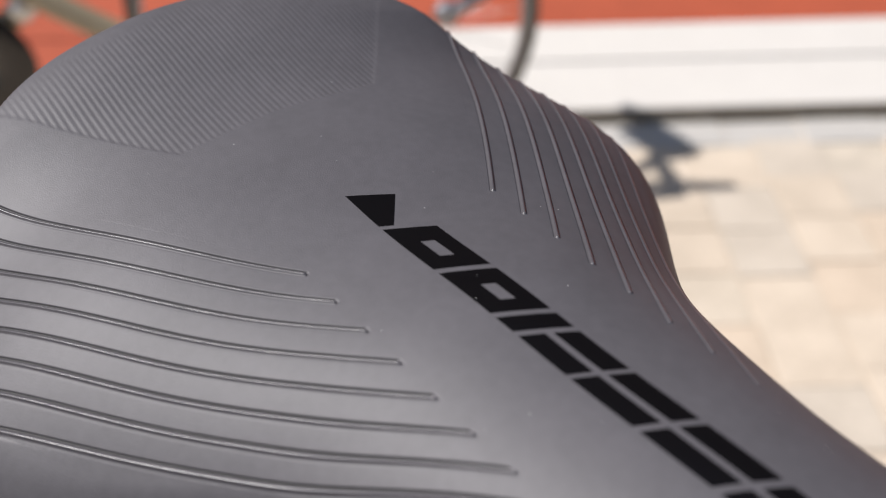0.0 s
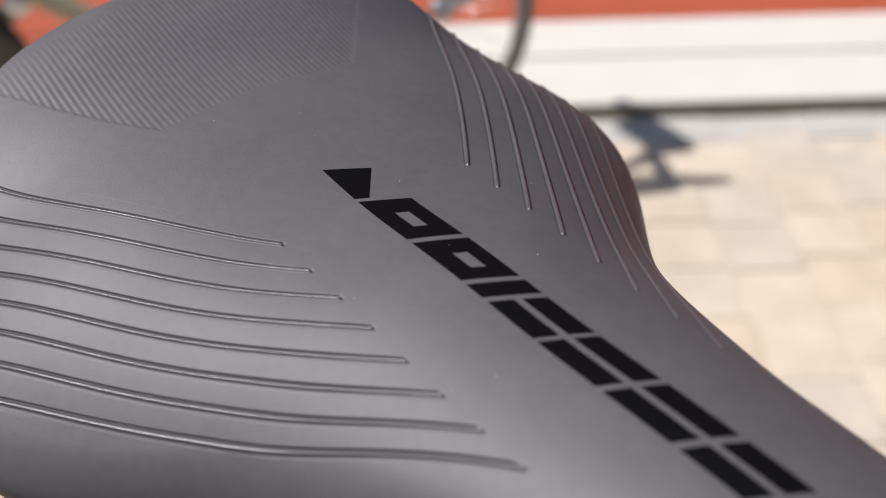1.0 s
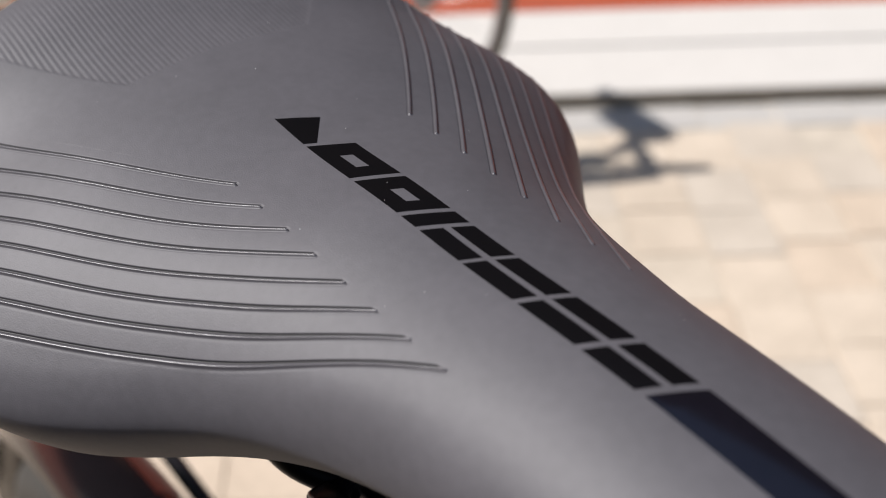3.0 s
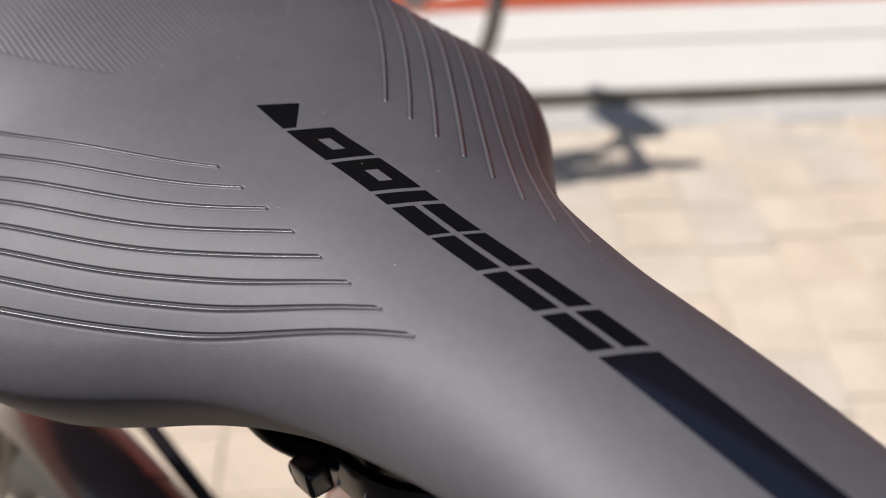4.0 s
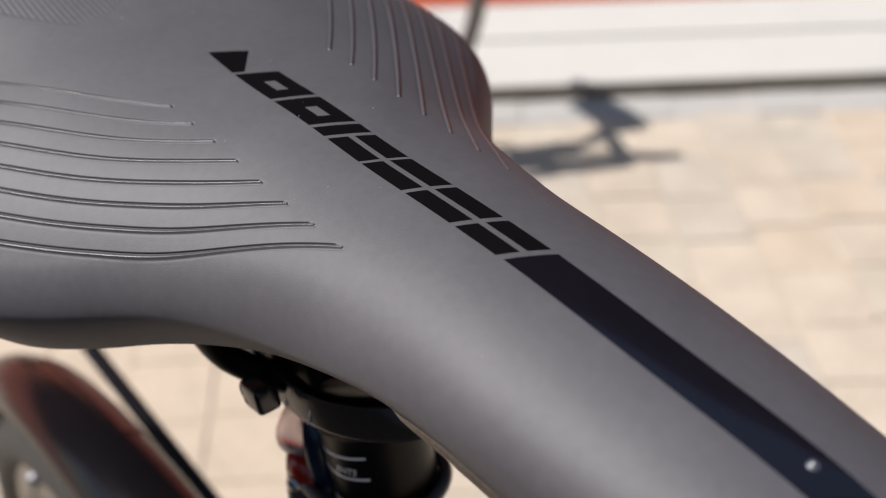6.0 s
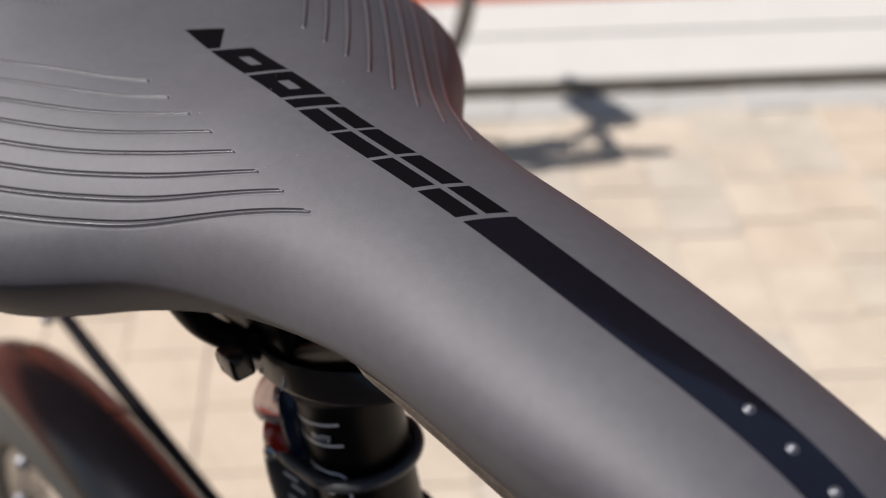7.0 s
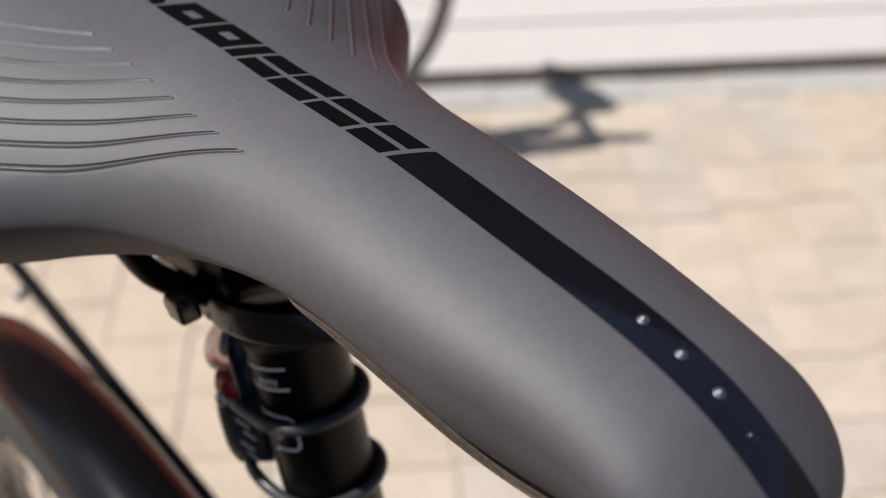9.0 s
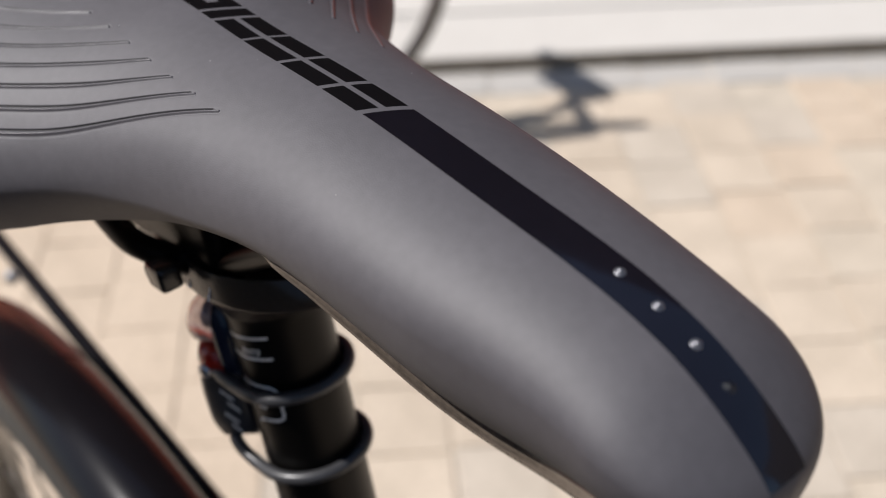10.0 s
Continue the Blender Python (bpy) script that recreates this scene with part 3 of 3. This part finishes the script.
HUB = Vector((0, 0, AXLE.z))
bm = bmesh.new()
rows = []
for i in range(81):
    a = radians(-12 + 178 * i / 80)
    c = Vector((math.cos(a), 0, math.sin(a)))
    outer = [HUB + c * (0.4040 - 0.0125 * abs(v) ** 2.1) + Vector((0, 0.0215 * v, 0)) for v in np.linspace(-1, 1, 17)]
    inner = [HUB + c * (0.4020 - 0.0125 * abs(v) ** 2.1) + Vector((0, 0.0205 * v, 0)) for v in np.linspace(1, -1, 17)]
    rows.append(outer + inner)
vs = grid_mesh(bm, rows, True)
bm.faces.new(vs[0])
bm.faces.new(vs[-1][::-1])
bmesh.ops.recalc_face_normals(bm, faces=bm.faces)
mudguard = part("mudguard", bm, PAINT, bicycle, "glossy black mudguard with a rounded top")
# red glow of the reflected terrace, painted as a strip near the top
bm = bmesh.new()
rows = []
for i in range(41):
    a = radians(101 + 18 * i / 40)
    c = Vector((math.cos(a), 0, math.sin(a)))
    rows.append([HUB + c * (0.4043 - 0.0125 * abs(v) ** 2.1) + Vector((0, 0.0217 * v, 0)) for v in (0.5, 0.62, 0.74, 0.86, 0.94)])
grid_mesh(bm, rows)
part("edge_reflection", bm, RED_REFLECTION, mudguard, "dark red strip painted as a reflection of the terrace")
TURN = Matrix.Translation(HUB) @ pose(0, 0, 0, 90, 0, 0)
bm = bmesh.new()
lathe(bm, [(0.353 + 0.0185 * math.cos(b), 0.0185 * math.sin(b)) for b in (2 * math.pi * k / 14 for k in range(15))], 80, TURN)
part("tyre", bm, TYRE, bicycle, "black rubber tyre")
bm = bmesh.new()
lathe(bm, [(0.342, 0.011), (0.326, 0.010), (0.320, 0.0), (0.326, -0.010), (0.342, -0.011), (0.342, 0.011)], 80, TURN)
part("rim", bm, BASE, bicycle)
bm = bmesh.new()
lathe(bm, [(0.0001, 0.06), (0.010, 0.06), (0.012, 0.036), (0.028, 0.034), (0.028, 0.030), (0.014, 0.026), (0.014, -0.026), (0.028, -0.030), (0.028, -0.034), (0.012, -0.036), (0.010, -0.06), (0.0001, -0.06)], 24, TURN)
part("hub", bm, STEEL, bicycle)
for k in range(32):
    a, b = 2 * math.pi * k / 32, 2 * math.pi * (k + (3 if k % 4 < 2 else -3)) / 32
    s = 0.032 if k % 2 else -0.032
    bm = bmesh.new()
    tube(bm, [TURN @ Vector((0.027 * math.cos(b), 0.027 * math.sin(b), s)), TURN @ Vector((0.325 * math.cos(a), 0.29 * math.sin(a), 0))], 0.001, 5)
    part("spoke", bm, STEEL, bicycle)


def frame_tube(name, a, b, r, mat=PAINT, label="", parent=None):
    bm = bmesh.new()
    o = Vector((AXLE.x, AXLE.y, 0))
    a, b = Vector(a) - o, Vector(b) - o
    tube(bm, [a.lerp(b, k / 6) for k in range(7)], r, 20)
    return part(name, bm, mat, parent or bicycle, label)


low = AX0 - UP * 0.62
frame_tube("seat_tube", AX0 - UP * 0.185, low, 0.0185, label="black seat tube")
for s in (-1, 1):
    frame_tube("chain_stay", low + Vector((0, s * 0.03, 0)), AXLE + Vector((0, s * 0.066, 0)), 0.009)
    frame_tube("seat_stay", AX0 - UP * 0.24 + Vector((0, s * 0.022, 0)), AXLE + Vector((0, s * 0.066, 0)), 0.007)
strut = frame_tube("carrier_tube", (-0.56, 0.020, TOP - 0.337), (-0.02, 0.020, TOP - 0.335), 0.0050, label="thin black carrier tube")
leg = frame_tube("carrier_leg", (-0.215, -0.040, TOP - 0.30), (-0.44, -0.040, TOP - 0.645), 0.0022, label="thin carrier leg")
for p, host in (((-0.362, 0.017, TOP - 0.357), strut), ((-0.260, -0.044, TOP - 0.369), leg), ((-0.323, -0.044, TOP - 0.465), leg), ((-0.352, -0.044, TOP - 0.51), leg)):
    bm = bmesh.new()
    bmesh.ops.create_uvsphere(bm, u_segments=16, v_segments=10, radius=0.0052)
    bmesh.ops.translate(bm, verts=bm.verts, vec=Vector(p) - Vector((AXLE.x, AXLE.y, 0)))
    part("bolt", bm, STUD, host, "bright metal bolt head")

# ---- parked wheel beside the step ----
def front(along, out, z):
    return FRONT @ Vector((along, out, z))


parked = thing("parked_bicycle", front(-0.797, 0.22, 0), "sand-coloured bicycle parked along the white step", "bicycle")
BACK = Matrix.Translation(-parked.location) @ FRONT
for along in (-0.806, -1.83):
    LOCAL = BACK @ Matrix.Translation((along, 0.22, 0.34)) @ pose(0, 0, 0, 90, 0, 0)
    bm = bmesh.new()
    lathe(bm, [(0.330 + 0.0085 * math.cos(b), 0.0085 * math.sin(b)) for b in (2 * math.pi * k / 12 for k in range(13))], 80, LOCAL)
    part("tyre", bm, GREY_TYRE, parked, "thin dark tyre")
    bm = bmesh.new()
    lathe(bm, [(0.322, 0.007), (0.311, 0.007), (0.308, 0.0), (0.311, -0.007), (0.322, -0.007), (0.322, 0.007)], 80, LOCAL)
    part("rim", bm, STUD, parked)
    bm = bmesh.new()
    lathe(bm, [(0.0001, 0.05), (0.012, 0.05), (0.014, 0.03), (0.022, 0.028), (0.022, 0.024), (0.012, 0.02), (0.012, -0.02), (0.022, -0.024), (0.022, -0.028), (0.014, -0.03), (0.012, -0.05), (0.0001, -0.05)], 24, LOCAL)
    part("hub", bm, STEEL, parked)
    for k in range(28):
        a, b = 2 * math.pi * k / 28, 2 * math.pi * (k + (2.5 if k % 2 else -2.5)) / 28
        s = 0.025 if k % 2 else -0.025
        bm = bmesh.new()
        tube(bm, [LOCAL @ Vector((0.021 * math.cos(b), 0.021 * math.sin(b), s)), LOCAL @ Vector((0.3 * math.cos(a), 0.3 * math.sin(a), 0))], 0.001, 5)
        part("spoke", bm, STEEL, parked)


def parked_tube(name, pts, r, mat, label=""):
    bm = bmesh.new()
    tube(bm, [BACK @ p for p in smooth_path(pts, 6 * len(pts))], r, 14)
    part(name, bm, mat, parked, label)


parked_tube("metal_arm", [(-0.622, 0.26, 0.355), (-0.58, 0.26, 0.378), (-0.53, 0.25, 0.41)], 0.012, STUD, "bare metal arm beside the wheel")
bm = bmesh.new()
lathe(bm, [(0.0001, 0.014), (0.012, 0.013), (0.020, 0.008), (0.022, 0.0), (0.020, -0.008), (0.012, -0.013), (0.0001, -0.014)], 24, BACK @ Matrix.Translation((-0.622, 0.26, 0.355)) @ pose(0, 0, 0, 90, 0, 0))
part("arm_boss", bm, STUD, parked, "rounded dull metal boss of the arm")
for s in (-1, 1):
    parked_tube("fork_blade", [(-0.797, 0.22 + s * 0.055, 0.34), (-0.85, 0.22 + s * 0.055, 0.50), (-0.92, 0.22 + s * 0.03, 0.70)], 0.011, SAND_PAINT)
    parked_tube("seat_stay", [(-1.83, 0.22 + s * 0.06, 0.34), (-1.55, 0.22 + s * 0.02, 0.80)], 0.008, SAND_PAINT)
    parked_tube("chain_stay", [(-1.83, 0.22 + s * 0.06, 0.34), (-1.40, 0.22 + s * 0.03, 0.28)], 0.009, SAND_PAINT)
parked_tube("head_tube", [(-0.92, 0.22, 0.68), (-0.96, 0.22, 0.80), (-0.985, 0.22, 0.88)], 0.02, SAND_PAINT)
parked_tube("down_tube", [(-1.40, 0.22, 0.28), (-1.16, 0.22, 0.50), (-0.93, 0.22, 0.70)], 0.02, SAND_PAINT)
parked_tube("seat_tube", [(-1.40, 0.22, 0.28), (-1.60, 0.22, 0.92)], 0.018, SAND_PAINT)
parked_tube("crank", [(-1.34, 0.29, 0.47), (-1.25, 0.29, 0.415), (-1.17, 0.29, 0.365), (-1.09, 0.29, 0.32)], 0.021, SAND_PAINT, "dull sand-coloured crank arm")
bm = bmesh.new()
ring = BACK @ Matrix.Translation((-1.388, 0.262, 0.285)) @ pose(0, 0, 0, 90, 0, 0)
lathe(bm, [(0.020, 0.002), (0.062, 0.0015), (0.064, 0.003)] + [(0.098, 0.003), (0.100, 0.001), (0.100, -0.001), (0.098, -0.003), (0.064, -0.003), (0.020, -0.002), (0.020, 0.002)], 44, ring)
part("chainring", bm, BASE, parked, "black chainring")
bm = bmesh.new()
lathe(bm, [(0.0001, 0.012), (0.014, 0.010), (0.020, 0.004), (0.020, -0.012)], 20, BACK @ Matrix.Translation((-1.282, 0.285, 0.392)) @ pose(0, 0, 0, -90, 0, 0))
part("crank_bolt", bm, STEEL, parked, "bright metal bolt cap")
# unseen bar with two thick lumps, placed to cast the shadow by the step
parked_tube("stem", [(-0.985, 0.22, 0.88), (-0.995, 0.19, 0.96), (-1.04, 0.10, 1.0)], 0.014, BASE)
parked_tube("handlebar", [(-1.22, 0.165, 1.0), (-1.11, 0.145, 1.0), (-1.03, 0.07, 1.0), (-1.05, -0.05, 1.0)], 0.0125, BASE)
parked_tube("grip", [(-1.22, 0.165, 1.0), (-1.17, 0.158, 1.0), (-1.12, 0.148, 1.0)], 0.026, RUBBER, "unseen grip shape placed to cast the small ground shadow")
parked_tube("shadow_body", [(-0.99, 0.085, 1.0), (-1.02, 0.03, 1.0), (-1.05, -0.02, 0.995)], 0.038, BASE, "unseen body placed to cast the broad ground shadow")

# ---- pavers ----
rng = random.Random(5)


def paver_mesh(seed):
    r = random.Random(seed)
    bm = bmesh.new()
    box(bm, (-0.0620, -0.0620, -0.04), (0.0620, 0.0620, 0.0), 0.0025)
    for v in bm.verts:
        v.co += Vector((r.uniform(-1, 1), r.uniform(-1, 1), 0)) * 0.0012
    me = bpy.data.meshes.new("paver")
    bm.to_mesh(me)
    bm.free()
    me.materials.append(PAVER)
    return me


paver_meshes = [paver_mesh(k) for k in range(6)]
PITCH = 0.1265
cells = []
for i in range(-26, 27):
    shift = rng.uniform(0, PITCH) if i % 2 else rng.uniform(-0.02, 0.02)
    for j in range(0, 30):
        cells.append((i, j, shift))


def paver_at(i, j, shift):
    m = FRONT @ Matrix.Translation((i * PITCH + 0.03, 0.185 + j * PITCH + shift * 0.9, rng.uniform(-0.0015, 0.001))) @ pose(0, 0, 0, rng.uniform(-0.4, 0.4), rng.uniform(-0.4, 0.4), rng.uniform(-0.8, 0.8) + 90 * rng.randrange(4))
    return m


rest = bmesh.new()
for i, j, shift in cells:
    m = paver_at(i, j, shift)
    if -6 <= i <= 9 and j < 18:
        ob = new("paver", rng.choice(paver_meshes))
        ob.parent = ground
        ob.matrix_basis = m
    else:
        box(rest, (-0.0618, -0.0618, -0.02), (0.0618, 0.0618, 0.0), 0, m)
tagged(part("paving", rest, PAVER, ground, smooth=False), kind="stuff")
# a row of grey setts along the step
sett = bpy.data.meshes.new("sett")
bm = bmesh.new()
box(bm, (-0.075, -0.042, -0.04), (0.075, 0.042, 0.0), 0.004)
bm.to_mesh(sett)
bm.free()
sett.materials.append(CURB)
for i in range(-14, 15):
    ob = new("sett", sett)
    ob.parent = ground
    ob.matrix_basis = FRONT @ Matrix.Translation((i * 0.1525, 0.077, rng.uniform(-0.002, 0.002))) @ pose(0, 0, 0, 0, 0, rng.uniform(-0.5, 0.5))
